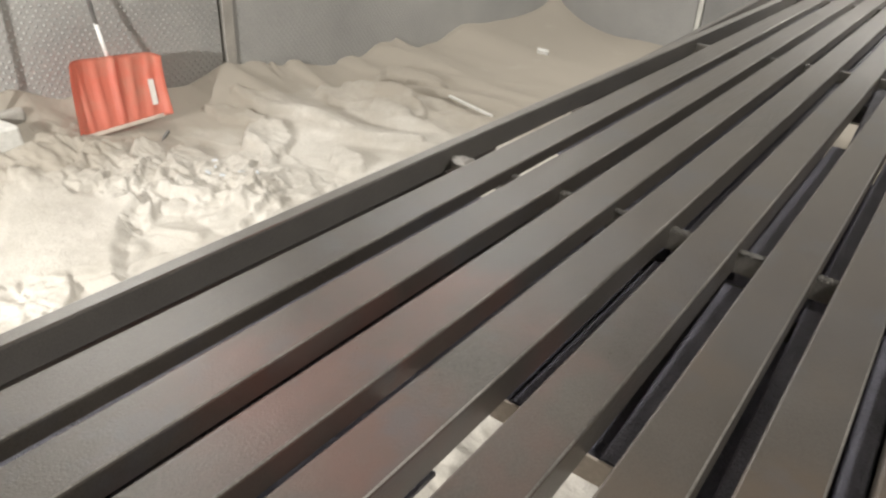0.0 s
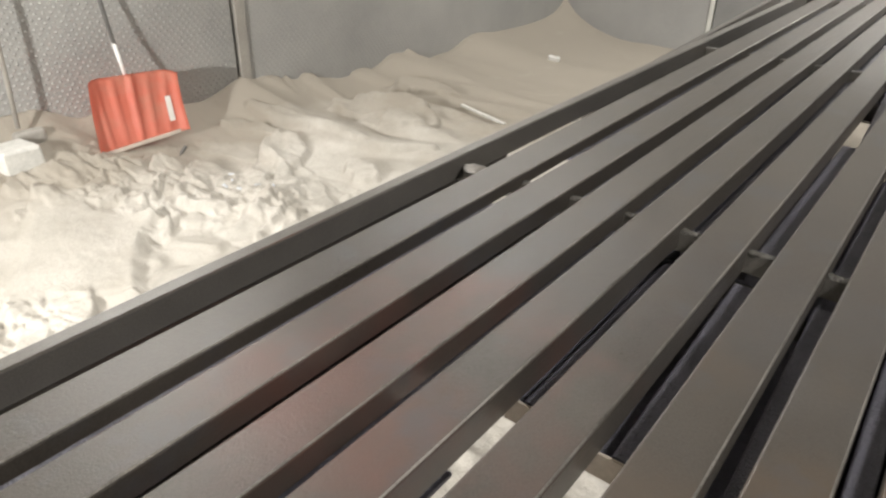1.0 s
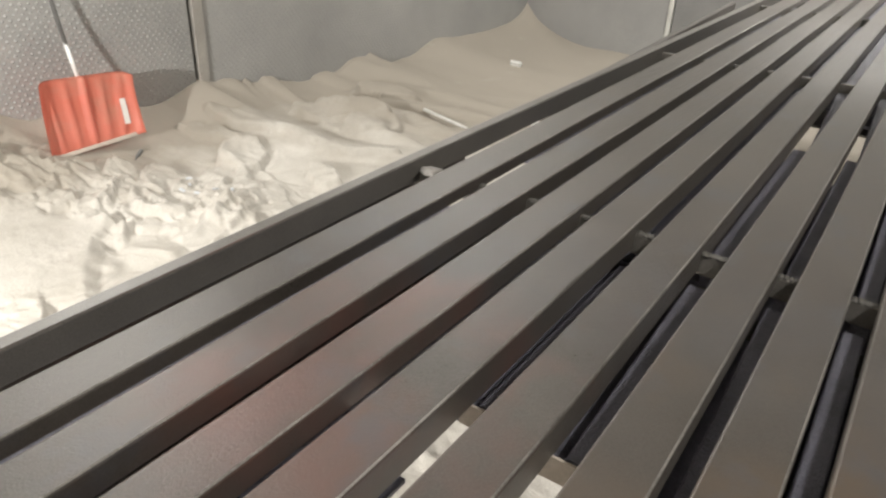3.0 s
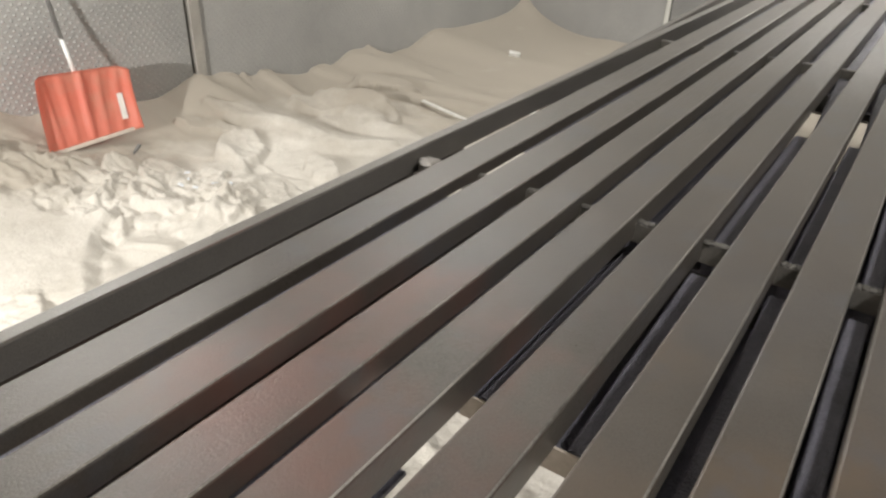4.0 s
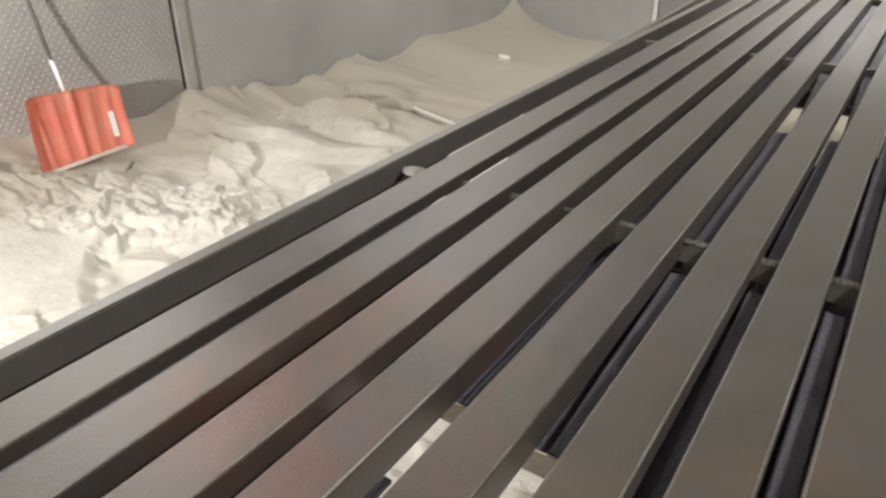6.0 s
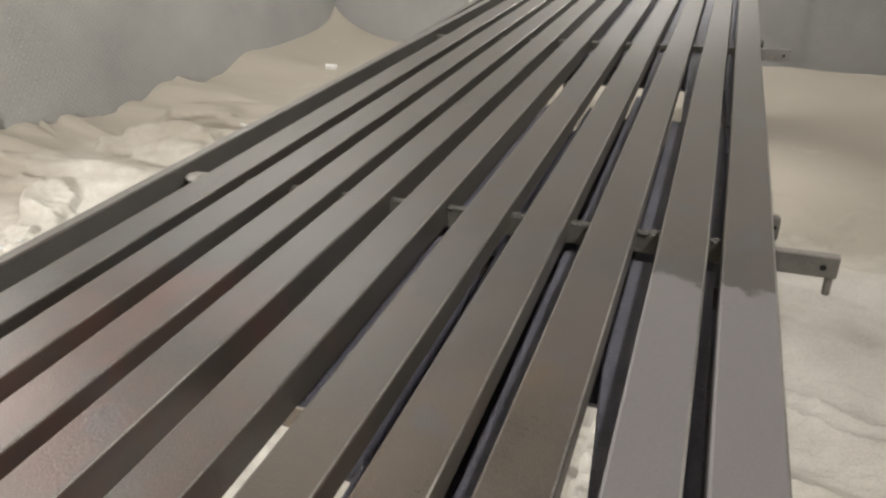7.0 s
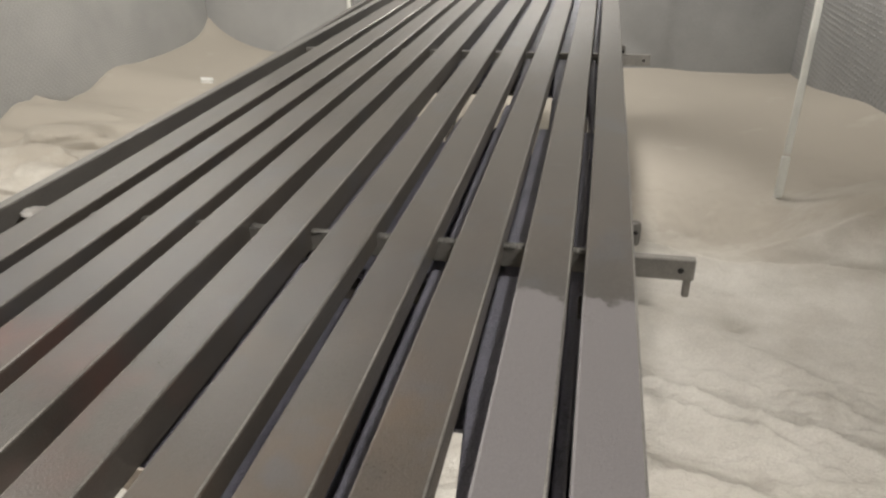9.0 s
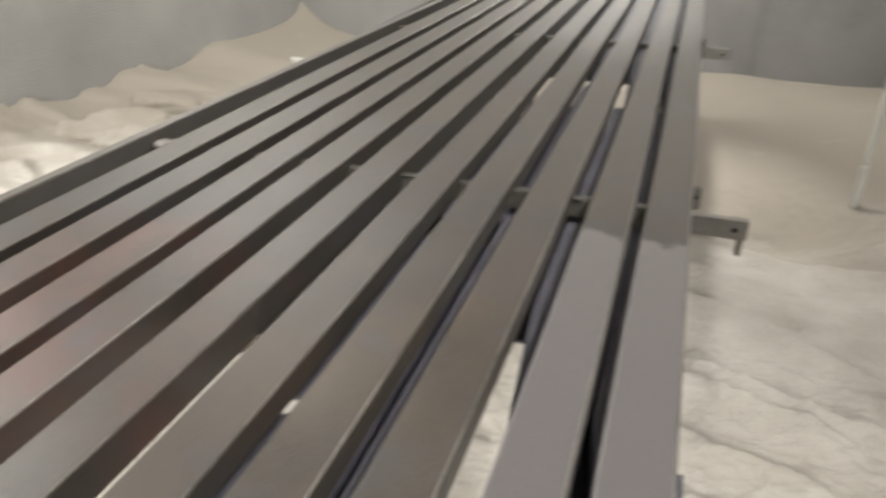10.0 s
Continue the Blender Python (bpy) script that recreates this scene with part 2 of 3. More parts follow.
for k in range(230):
    along, off = pick.uniform(-0.62, 0.60), pick.gauss(0.0, 0.13)
    size = pick.choice((0.014, 0.020, 0.028, 0.035, 0.05, 0.07))
    CLODS.append((-2.97 + along * 0.64 + off * 0.60, 2.62 + along * 0.62 - off * 0.78, size, size * pick.uniform(0.8, 1.9), pick.uniform(0, 3.1), size * pick.uniform(0.5, 1.1), pick.uniform(-0.55, 0.55)))
for k in range(26):
    size = pick.choice((0.025, 0.04, 0.06))
    CLODS.append((pick.uniform(-2.78, -2.35), pick.uniform(1.55, 1.93), size, size * pick.uniform(1.2, 2.8), pick.uniform(0.2, 1.2), size * 0.7, pick.uniform(-0.5, 0.5)))
for k in range(22):
    size = pick.choice((0.02, 0.03, 0.045))
    CLODS.append((pick.uniform(-2.95, -2.3), pick.uniform(2.75, 3.3), size, size * pick.uniform(1.2, 2.4), pick.uniform(0, 3.1), size * 0.6, pick.uniform(-0.4, 0.4)))
CLODS += [
    (-3.02, 2.86, 0.09, 0.14, 0.9, 0.085, -0.2), (-2.99, 3.30, 0.115, 0.15, 0.5, 0.10, -0.3), (-2.56, 3.42, 0.065, 0.13, 1.2, 0.075, 0.3),
    (-3.12, 2.28, 0.07, 0.13, 1.0, 0.055, 0.15), (-3.08, 2.46, 0.06, 0.10, 0.4, 0.05, 0.2), (-2.72, 2.78, 0.08, 0.13, 2.4, 0.05, 0.2),
    (-3.05, 4.10, 0.10, 0.30, -1.05, 0.10, -0.25), (-2.80, 4.10, 0.085, 0.17, -0.6, 0.075, -0.3), (-2.93, 3.72, 0.07, 0.25, -1.1, 0.045, -0.3),
    (-3.28, 3.55, 0.06, 0.20, -1.15, 0.05, 0.2), (-2.62, 3.78, 0.07, 0.22, -0.9, 0.05, 0.25), (-3.1, 4.62, 0.09, 0.22, -1.2, 0.07, -0.3), (-3.30, 3.36, 0.05, 0.17, -1.0, 0.05, 0.1),
]
CELLS = {}
for c in CLODS:
    reach = max(c[2], c[3]) * 1.35
    for i in range(math.floor((c[0] - reach) * 5), math.floor((c[0] + reach) * 5) + 1):
        for j in range(math.floor((c[1] - reach) * 5), math.floor((c[1] + reach) * 5) + 1):
            CELLS.setdefault((i, j), []).append(c)


def clod_height(x, y):
    near = CELLS.get((math.floor(x * 5), math.floor(y * 5)))
    if not near:
        return 0.0
    wx = x + 0.024 * noise.noise((x * 11, y * 11, 31.0)) + 0.010 * noise.noise((x * 31, y * 31, 33.0))
    wy = y + 0.028 * noise.noise((x * 11, y * 11, 37.0)) + 0.010 * noise.noise((x * 31, y * 31, 39.0))
    best = 0.0
    for cx, cy, half, long_, turn, tall, lean in near:
        dx, dy = wx - cx, wy - cy
        u, v = (dx * math.cos(turn) + dy * math.sin(turn)) / half, (dy * math.cos(turn) - dx * math.sin(turn)) / long_
        d = math.sqrt(u * u + v * v)
        if d < 1.25:
            side = clamp((1.06 - d) / 0.17)
            best = max(best, 0.85 * tall * side * (2 - side) * (0.75 + 0.8 * lean * u + 0.08 * noise.noise((x * 24, y * 24, cx * 9))))
    return best


def west_crust(x, y):
    """Trodden crust between the drift and the rack, with one large smooth plate."""
    z = 0.0
    zone = bell(x + 2.65, 0.6) * bell(y - 2.55, 0.85)
    if zone < 0.02:
        return clod_height(x, y), 0.0
    wx = x + 0.09 * noise.noise((x * 4, y * 4, 31.0)) + 0.02 * noise.noise((x * 15, y * 15, 33.0))
    wy = y + 0.09 * noise.noise((x * 4, y * 4, 37.0)) + 0.02 * noise.noise((x * 15, y * 15, 39.0))
    # the smooth plate
    u, v = (x + 2.77) * 0.80 + (y - 2.12) * -0.60, (x + 2.77) * 0.60 + (y - 2.12) * 0.80
    edge = 0.03 * noise.noise((x * 6, y * 6, 91.0))
    plate = clamp((0.36 - abs(u + 0.02) + edge) / 0.12) * clamp((0.235 - abs(v) + edge) / 0.045)
    z += plate * (0.030 + 0.05 * v + 0.012 * noise.noise((x * 3, y * 3, 7.0)))
    free = 1 - plate
    # tilted pieces of crust
    dist, pts = noise.voronoi((wx * 3.4, wy * 4.2, 0.5))
    lean = noise.noise((pts[0].x * 5.1, pts[0].y * 4.3, 2.0)) * (wx * 3.4 - pts[0].x) + noise.noise((pts[0].y * 5.1, pts[0].x * 4.3, 6.0)) * (wy * 4.2 - pts[0].y)
    lift = noise.noise((pts[0].x * 3.3, pts[0].y * 3.3, 8.0))
    z += free * zone * (0.040 * lift + 0.085 * lean) * clamp((dist[1] - dist[0]) * 8)
    # the rubble strip: small shards and heel marks
    along, off = (x + 2.97 + y - 2.62) * 0.707, (x + 2.97 - y + 2.62) * 0.707
    rough = free * clamp(1.25 * bell(along, 0.62) * bell(off, 0.22) + 0.9 * bell(x + 2.55, 0.25) * bell(y - 1.74, 0.2))
    if rough > 0.03:
        dist, pts = noise.voronoi((wx * 13.0, wy * 15.0, 3.5))
        lift = noise.noise((pts[0].x * 2.3, pts[0].y * 2.3, 19.0))
        tip = noise.noise((pts[0].x * 3.1, pts[0].y * 4.3, 2.0)) * (wx * 13 - pts[0].x)
        z += rough * (0.038 * lift + 0.045 * tip) * clamp((dist[1] - dist[0]) * 5)
        dist, pts = noise.voronoi((wx * 6.0, wy * 7.0, 5.5))
        z -= 0.022 * rough * (1 - clamp((dist[1] - dist[0]) * 9))
    # curved rims left by boots
    for cx, cy, r0, a0, h in ((-2.78, 2.72, 0.22, 0.35, 0.030), (-2.66, 2.76, 0.22, 0.2, 0.034), (-2.95, 3.02, 0.18, 1.4, 0.022)):
        r = math.hypot(wx - cx, wy - cy)
        swing = math.atan2(y - cy, x - cx) - a0
        if abs(swing) < 1.1:
            z += h * slope(r - r0, 0.05, 0.012) * (1 - (swing / 1.1) ** 2)
    return z + free * clod_height(x, y), rough


def east_strip(x, y):
    """Slumped lips and dents in the grit on the east side."""
    wx = x + 0.05 * noise.noise((x * 3.5, y * 3.5, 51.0))
    wy = y + 0.06 * noise.noise((x * 3.0, y * 3.0, 53.0)) + 0.02 * noise.noise((x * 11, y * 11, 55.0))
    z = 0.0
    for y0, lean, h, xa, xb in ((2.97, -0.42, 0.034, 0.0, 1.6), (2.86, -0.40, 0.030, -0.1, 0.56), (3.40, -0.62, 0.026, 0.0, 0.70), (2.60, -0.40, 0.032, 0.0, 1.6), (2.30, -0.35, 0.03, 0.0, 1.6), (3.22, -0.5, 0.018, 0.5, 1.5), (3.62, -0.3, 0.012, -0.1, 0.5)):
        d = wy - (y0 + lean * wx)
        if -0.6 < d < 0.4:
            z += 1.6 * h * slope(d, 0.11, 0.045) * clamp((x - xa) / 0.15) * clamp((xb - x) / 0.15)
    # the plateau breaks off in a lip, with a hollow and soft lobes behind
    z += 0.12 * clamp((3.98 - 0.19 * wx + 0.10 * bell(wx - 0.15, 0.2) - wy) * 7)
    z += 0.13 * bell(x - 1.15, 0.36) * bell(y - 4.25, 0.20) + 0.045 * slope(wy - (4.02 + 0.10 * wx), 0.09, 0.03) * clamp((x - 0.62) / 0.2) - 0.11 * bell(x - 0.5, 0.45) * bell(y - 4.3, 0.27)
    z += 0.035 * slope(wy - (4.62 - 0.12 * wx), 0.12, 0.05) * clamp((x - 0.9) / 0.3)
    z -= 0.035 * bell(x - 0.46, 0.05) * bell(y - 3.27, 0.035) + 0.05 * bell(x - 0.95, 0.075) * bell(y - 3.83, 0.035)
    return z


def grit_height(x, y):
    """Height of the spilled grit: drifts along the walls, trodden crust on the way between."""
    left = 1 / (1 + math.exp((x + 0.9) * 3))
    z = -0.03 + (0.11 - 0.045 * clamp((y - 4.6) / 2.2)) * left
    # drift along the west wall, with spurs running out from its peaks
    near = x - X0
    spur = 0.26 + 0.22 * bell(y - 3.6, 0.22) + 0.20 * bell(y - 4.95, 0.22) + 0.30 * bell(y - 5.95, 0.4) + 0.12 * bell(y - 2.1, 0.5)
    drag = y - 0.28 * near + 0.10 * noise.noise((x * 2.0, y * 2.2, 3.1))
    crest = crest_height(y + (drag - y) * clamp(near * 6))
    z += crest * math.exp(-max(near - 0.04, 0) / spur) + 0.038 * bell(y - 3.905, 0.022) * math.exp(-near / 0.05) + 0.024 * bell(y - 5.07, 0.025) * math.exp(-near / 0.05)
    # corner peak and the far drift
    r = math.hypot(x - X0, y - Y1)
    z += 0.10 * math.exp(-r / 0.10) + 0.09 * math.exp(-math.hypot((x - X0) * 0.8, (y - Y1) * 1.2) / 0.26)
    # drift on the east wall
    z += 0.32 * math.exp(-(X1 - x) / 0.45) * bell(y - 5.0, 1.35)
    # soft swells
    z += 0.030 * noise.noise((x * 0.9, y * 0.9, 0.3)) + 0.02 * noise.noise((x * 2.3 + y, y * 2.3, 1.7))
    rough = 0.0
    if x < -1.6:
        extra, rough = west_crust(x, y)
        z += extra
        # wind-blown furrows further on
        zone = bell(x + 2.9, 0.8) * bell(y - 4.3, 0.7)
        if zone > 0.03:
            f = noise.noise((x * 1.6 + y * 1.2, y * 5.0 - x * 2.2, 47.0))
            z += zone * 0.075 * (clamp((f + 0.05) * 5) * 0.6 + max(f, 0))
    elif x > -0.3:
        z += east_strip(x, y)
    if 1.2 < y < 5.0:
        crumb = max(0.0, noise.noise((x * 13, y * 13, 71.0)))
        fine = 0.007 * max(0.0, noise.noise((x * 30, y * 30, 5.0)) - 0.1) + 0.004 * noise.noise((x * 48, y * 48, 9.0))
        if x > 0:
            z += (0.022 if y < 3.0 else 0.009) * crumb + (1.7 if y < 3.0 else 0.7) * fine
        elif x < -1.2:
            z += (0.004 + 0.008 * rough) * crumb + (0.25 + rough) * fine
        else:
            z += 0.03 * crumb + 1.2 * fine
    return z


def grit_floor():
    xs = [X0 - 0.02]
    while xs[-1] < X1:
        x = xs[-1]
        xs.append(x + (0.0078 if x < -2.2 else 0.018 if x < -0.05 else 0.012))
    ys = [Y0 - 0.02]
    while ys[-1] < Y1:
        y = ys[-1]
        ys.append(y + (0.08 if y < 1.2 else 0.0078 if 1.5 < y < 3.6 else 0.013 if y < 4.7 else 0.026))
    verts = [(x, y, grit_height(x, y)) for y in ys for x in xs]
    nx = len(xs)
    faces = [(j * nx + i, j * nx + i + 1, (j + 1) * nx + i + 1, (j + 1) * nx + i) for j in range(len(ys) - 1) for i in range(nx - 1)]
    me = bpy.data.meshes.new("ground")
    me.from_pydata(verts, [], faces)
    me.materials.append(GRIT)
    me.polygons.foreach_set("use_smooth", [True] * len(me.polygons))
    return tagged(new("ground", me), "pale blasting grit drifted in heaps over the floor", "ground", kind="structure")


ground = grit_floor()


def slab(name, x0, x1, y0, y1, z0, z1, mat_, label):
    return tagged(mesh_object(name, box(bmesh.new(), x0, x1, y0, y1, z0, z1), mat_), label, "wall" if "wall" in name else name, kind="structure")


wall_west = slab("wall_west", X0 - 0.14, X0 - 0.02, Y0 - 0.14, Y1 + 0.14, -0.3, ZC, WALL, "sheet wall of the blasting booth hung with rubber mats")
wall_north = slab("wall_north", X0 - 0.02, X1 + 0.02, Y1 + 0.02, Y1 + 0.14, -0.3, ZC, WALL, "far booth wall hung with dark rubber mats")
wall_east = slab("wall_east", X1 + 0.02, X1 + 0.14, Y0 - 0.14, Y1 + 0.14, -0.3, ZC, WALL, "sheet wall of the booth with a dimpled mat")
wall_south = slab("wall_south", X0 - 0.02, X1 + 0.02, Y0 - 0.14, Y0 - 0.02, -0.3, ZC, BOUNCE_SHEET, "unseen booth wall, pale to bounce fill light")
ceiling = slab("ceiling", X0 - 0.14, X1 + 0.14, Y0 - 0.14, Y1 + 0.14, ZC, ZC + 0.1, BOUNCE_SHEET, "unseen sheet ceiling, pale to bounce fill light")


def dimpled_mat(name, a, b, z0, z1, inward, parent, sag=0.0, step=0.031, studs=True, mat_=RUBBER_HAZED, tall=0.009):
    """A hanging rubber mat from plan point a to b, with rows of raised studs on the room side."""
    a, b, inward = Vector((*a, 0)), Vector((*b, 0)), Vector((*inward, 0))
    run = (b - a).normalized()
    length = (b - a).length
    verts, faces = [], []

    def bulge(s, z):
        return sag * (noise.noise((s * 1.4, z * 1.1, 4.0)) * 0.7 + 0.3 * math.sin(s * 2.2 + z)) + 0.012

    cols, rows = max(2, int(length / 0.05)), max(2, int((z1 - z0) / 0.08))
    for j in range(rows + 1):
        for i in range(cols + 1):
            s, z = length * i / cols, z0 + (z1 - z0) * j / rows
            p = a + run * s + inward * bulge(s, z)
            verts.append((p.x, p.y, z))
    w = cols + 1
    for j in range(rows):
        for i in range(cols):
            faces.append((j * w + i, j * w + i + 1, (j + 1) * w + i + 1, (j + 1) * w + i))
    # studs: low four-sided pyramids, staggered row by row
    r = step * 0.40
    j, z = 0, z0 + step
    while studs and z < min(z1, 1.7):
        s = step * (1.0 if j % 2 else 0.5)
        while s < length - r:
            c = a + run * s + inward * bulge(s, z)
            k = len(verts)
            for ds, dz in ((-r, 0), (0, -r * 0.8), (r, 0), (0, r * 0.8)):
                p = c + run * ds - inward * 0.002
                verts.append((p.x, p.y, z + dz))
            p = c + inward * tall
            verts.append((p.x, p.y, z))
            faces += [(k, k + 1, k + 4), (k + 1, k + 2, k + 4), (k + 2, k + 3, k + 4), (k + 3, k, k + 4)]
            s += step
        z += step * 0.6
        j += 1
    me = bpy.data.meshes.new(name)
    me.from_pydata(verts, [], faces)
    me.materials.append(mat_)
    ob = new(name, me)
    ob.parent = parent
    return ob


dimpled_mat("rubber_mat", (X0, 3.55), (X0, 0.6), -0.1, 3.3, (1, 0), wall_west, 0.05, 0.036, tall=0.0062)
dimpled_mat("rubber_mat", (X0, Y1 - 0.02), (X0, 3.66), -0.1, 3.3, (1, 0), wall_west, 0.02, 0.036, tall=0.0045)
# Same rubber toned down here, where the added strip strikes it hardest.
dimpled_mat("rubber_mat", (X0 + 0.02, Y1), (-2.27, Y1), -0.2, 3.3, (0, -1), wall_north, 0.012, tall=0.003, mat_=RUBBER_LAMP_TRIM)
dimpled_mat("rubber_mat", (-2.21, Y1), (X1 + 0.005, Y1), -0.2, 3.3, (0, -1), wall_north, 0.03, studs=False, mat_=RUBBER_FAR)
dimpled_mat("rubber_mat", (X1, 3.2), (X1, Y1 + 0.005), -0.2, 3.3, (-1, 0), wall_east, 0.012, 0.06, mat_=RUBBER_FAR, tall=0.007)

batten = part("batten", box(bmesh.new(), X0 - 0.01, X0 + 0.035, 3.575, 3.645, -0.1, 3.3, 0.004), BATTEN, wall_west, "flat dusty steel batten over the mat seam")
part("batten", box(bmesh.new(), -2.262, -2.222, Y1 - 0.03, Y1 + 0.01, -0.1, 3.3, 0.003), PALE, wall_north, "narrow pale strip over the mat seam")


# ---------- the slatted steel rack ----------
TOP = 1.0
rack = tagged(empty("slatted_steel_rack", (-0.5, 2.0, 0)), "dusty dark steel rack of parallel slats across bars", "steel rack")
rack_inverse = Matrix.Translation((0.5, -2.0, 0))


def rack_part(name, bm, mat_, label="", parent=None, smooth=False):
    ob = part(name, bm, mat_, parent or rack, label, smooth)
    ob.matrix_parent_inverse = rack_inverse if parent is None else Matrix()
    return ob


SLAT_RIGHT = (0.0, -0.084, -0.181, -0.276, -0.368, -0.471, -0.570, -0.662, -0.756, -0.850)
SLAT_W = 0.064
SLAT_TALL = {-0.471: 0.043, -0.570: 0.041, -0.850: 0.022}
S0, S1 = -0.4, 6.0


def slat(xr, width, z_top, tall, bow):
    """One long hollow slat with rounded top edges, a little bowed along its length."""
    bm = bmesh.new()
    n = 40
    r = 0.0030
    prof = ((-width, -tall), (-width, -r), (-width + r * 0.3, -r * 0.3), (-width + r, 0), (-r, 0), (-r * 0.3, -r * 0.3), (0, -r), (0, -tall))
    rings = []
    for i in range(n + 1):
        y = S0 + (S1 - S0) * i / n
        dx = bow * noise.noise((y * 0.9, xr * 30, 0.0))
        dz = 0.0008 * noise.noise((y * 1.7, xr * 40, 6.0))
        rings.append([bm.verts.new((xr + dx + px, y, z_top + dz + pz)) for px, pz in prof])
    for a, b in zip(rings, rings[1:]):
        for k in range(len(prof)):
            k2 = (k + 1) % len(prof)
            face = bm.faces.new((a[k], a[k2], b[k2], b[k]))
            face.material_index = 1 if k == 4 else 0
    bm.faces.new(rings[0])
    bm.faces.new(rings[-1])
    return bm


for xr in SLAT_RIGHT:
    rack_part("slat", slat(xr, SLAT_W, TOP, SLAT_TALL.get(xr, 0.031), 0.003), WORN if xr > -0.1 else BROWNED if xr > -0.4 else DARK_STEEL if xr < -0.8 else STEEL).data.materials.append(EDGE)
rack_part("edge_bar", slat(-0.972, 0.025, TOP + 0.002, 0.042, 0.001), PLAIN_STEEL, "narrow upright edge bar of dusty steel").data.materials.append(STEEL)

BAR_Y = (0.80, 2.05, 3.30, 4.55, 5.80)


def crossbar(y):
    bm = bmesh.new()
    box(bm, -0.985, 0.083, y - 0.006, y + 0.008, TOP - 0.050, TOP - 0.017, 0.0025, 2)
    return bm


for y in BAR_Y:
    bar = rack_part("crossbar", crossbar(y), BAR, "flat grey steel crossbar under dust")
    if y < 3:
        rack_part("hook", box(bmesh.new(), 0.070, 0.080, y - 0.004, y + 0.006, TOP - 0.078, TOP - 0.040, 0.003, 2), BAR, "short bent steel prong", bar)
    rack_part("bolt_hole", tube(bmesh.new(), (0.064, y - 0.0068, TOP - 0.034), (0.064, y - 0.004, TOP - 0.034), 0.0042, 16), HOLE, "dark drilled hole", bar)
    lug = rack_part("lug", box(bmesh.new(), -0.03, 0.014, y + 0.098, y + 0.106, TOP - 0.055, TOP - 0.014, 0.006, 3), BAR, "rounded steel lug with a hole")
    rack_part("bolt_hole", tube(bmesh.new(), (0.007, y + 0.0975, TOP - 0.032), (0.007, y + 0.099, TOP - 0.032), 0.0035, 14), HOLE, "dark drilled hole", lug)


for y in BAR_Y[1:3]:
    rack_part("under_plate", box(bmesh.new(), -0.96, -0.02, y - 0.07, y + 0.22, TOP - 0.132, TOP - 0.125, 0.001), STEEL, "dark steel plate under the crossbar")


def rail(xa, xb, ya, yb, width, left, right, z, flange, sink):
    """A rough flat between two slats from (xa, ya) to (xb, yb), in a deep channel; the flange closes the channel on its west side."""
    bm = bmesh.new()
    rings = []
    n = 30
    for i in range(n + 1):
        f = i / n
        x, y = xa + (xb - xa) * f, ya + (yb - ya) * f
        side = ((left, -sink - 0.006), (left, -sink), (x, -sink)) if flange else ((x, -sink - 0.006),)
        prof = side + ((x, -0.002), (x + 0.002, 0), (x + width - 0.002, 0), (x + width, -0.002), (x + width, -sink), (right, -sink), (right, -sink - 0.006))
        rings.append([bm.verts.new((px + 0.0006 * noise.noise((y * 9, px * 90, k)), y, z + pz)) for k, (px, pz) in enumerate(prof)])
    for a, b in zip(rings, rings[1:]):
        for k in range(len(a)):
            k2 = (k + 1) % len(a)
            bm.faces.new((a[k], a[k2], b[k2], b[k]))
    bm.faces.new(rings[0])
    bm.faces.new(rings[-1])
    return bm


# rails in the gaps: stretches along y, drift of the near end, whether the channel is open beside it; share of the gap; depth
RAILS = {
    1: (((1.0, 1.57, 0.085, True), (1.57, 1.99, 0.002, False), (2.06, 2.62, 0.0, False), (2.62, 2.92, 0.014, True), (2.92, 3.29, 0.0, False), (3.31, 5.9, 0.0, False)), 0.62, 0.034),
    2: (((0.9, 1.745, 0.086, True), (1.745, 1.99, 0.002, False), (2.06, 2.63, 0.0, False), (2.63, 3.10, 0.020, True), (3.10, 3.29, 0.0, False), (3.31, 5.9, 0.0, False)), 0.90, 0.034),
    3: (((0.6, 1.99, 0.012, False), (2.06, 2.80, 0.006, False), (2.80, 3.29, 0.010, True), (3.31, 5.9, 0.0, False)), 0.80, 0.034),
    4: (((0.6, 1.525, 0.014, False), (1.555, 1.99, 0.012, False), (2.06, 2.69, 0.003, False), (2.69, 3.20, 0.020, True), (3.20, 3.29, 0.0, False), (3.31, 5.9, 0.0, False)), 0.90, 0.036),
    5: (((1.585, 1.99, 0.012, False), (2.06, 2.70, 0.0, False), (2.70, 3.22, 0.028, True), (3.22, 3.29, 0.0, False), (3.31, 5.9, 0.0, False)), 0.95, 0.040),
    6: (((0.6, 1.34, 0.0, False), (1.605, 1.99, 0.0, False), (2.06, 5.9, 0.0, False)), 0.95, 0.046),
    7: (((0.6, 1.52, 0.0, False), (1.67, 5.9, 0.0, False)), 0.95, 0.046),
    8: (((0.6, 5.9, 0.0, False),), 0.8, 0.040),
    9: (((0.6, 2.08, 0.0, False), (2.38, 5.9, 0.0, False)), 0.8, 0.034),
}
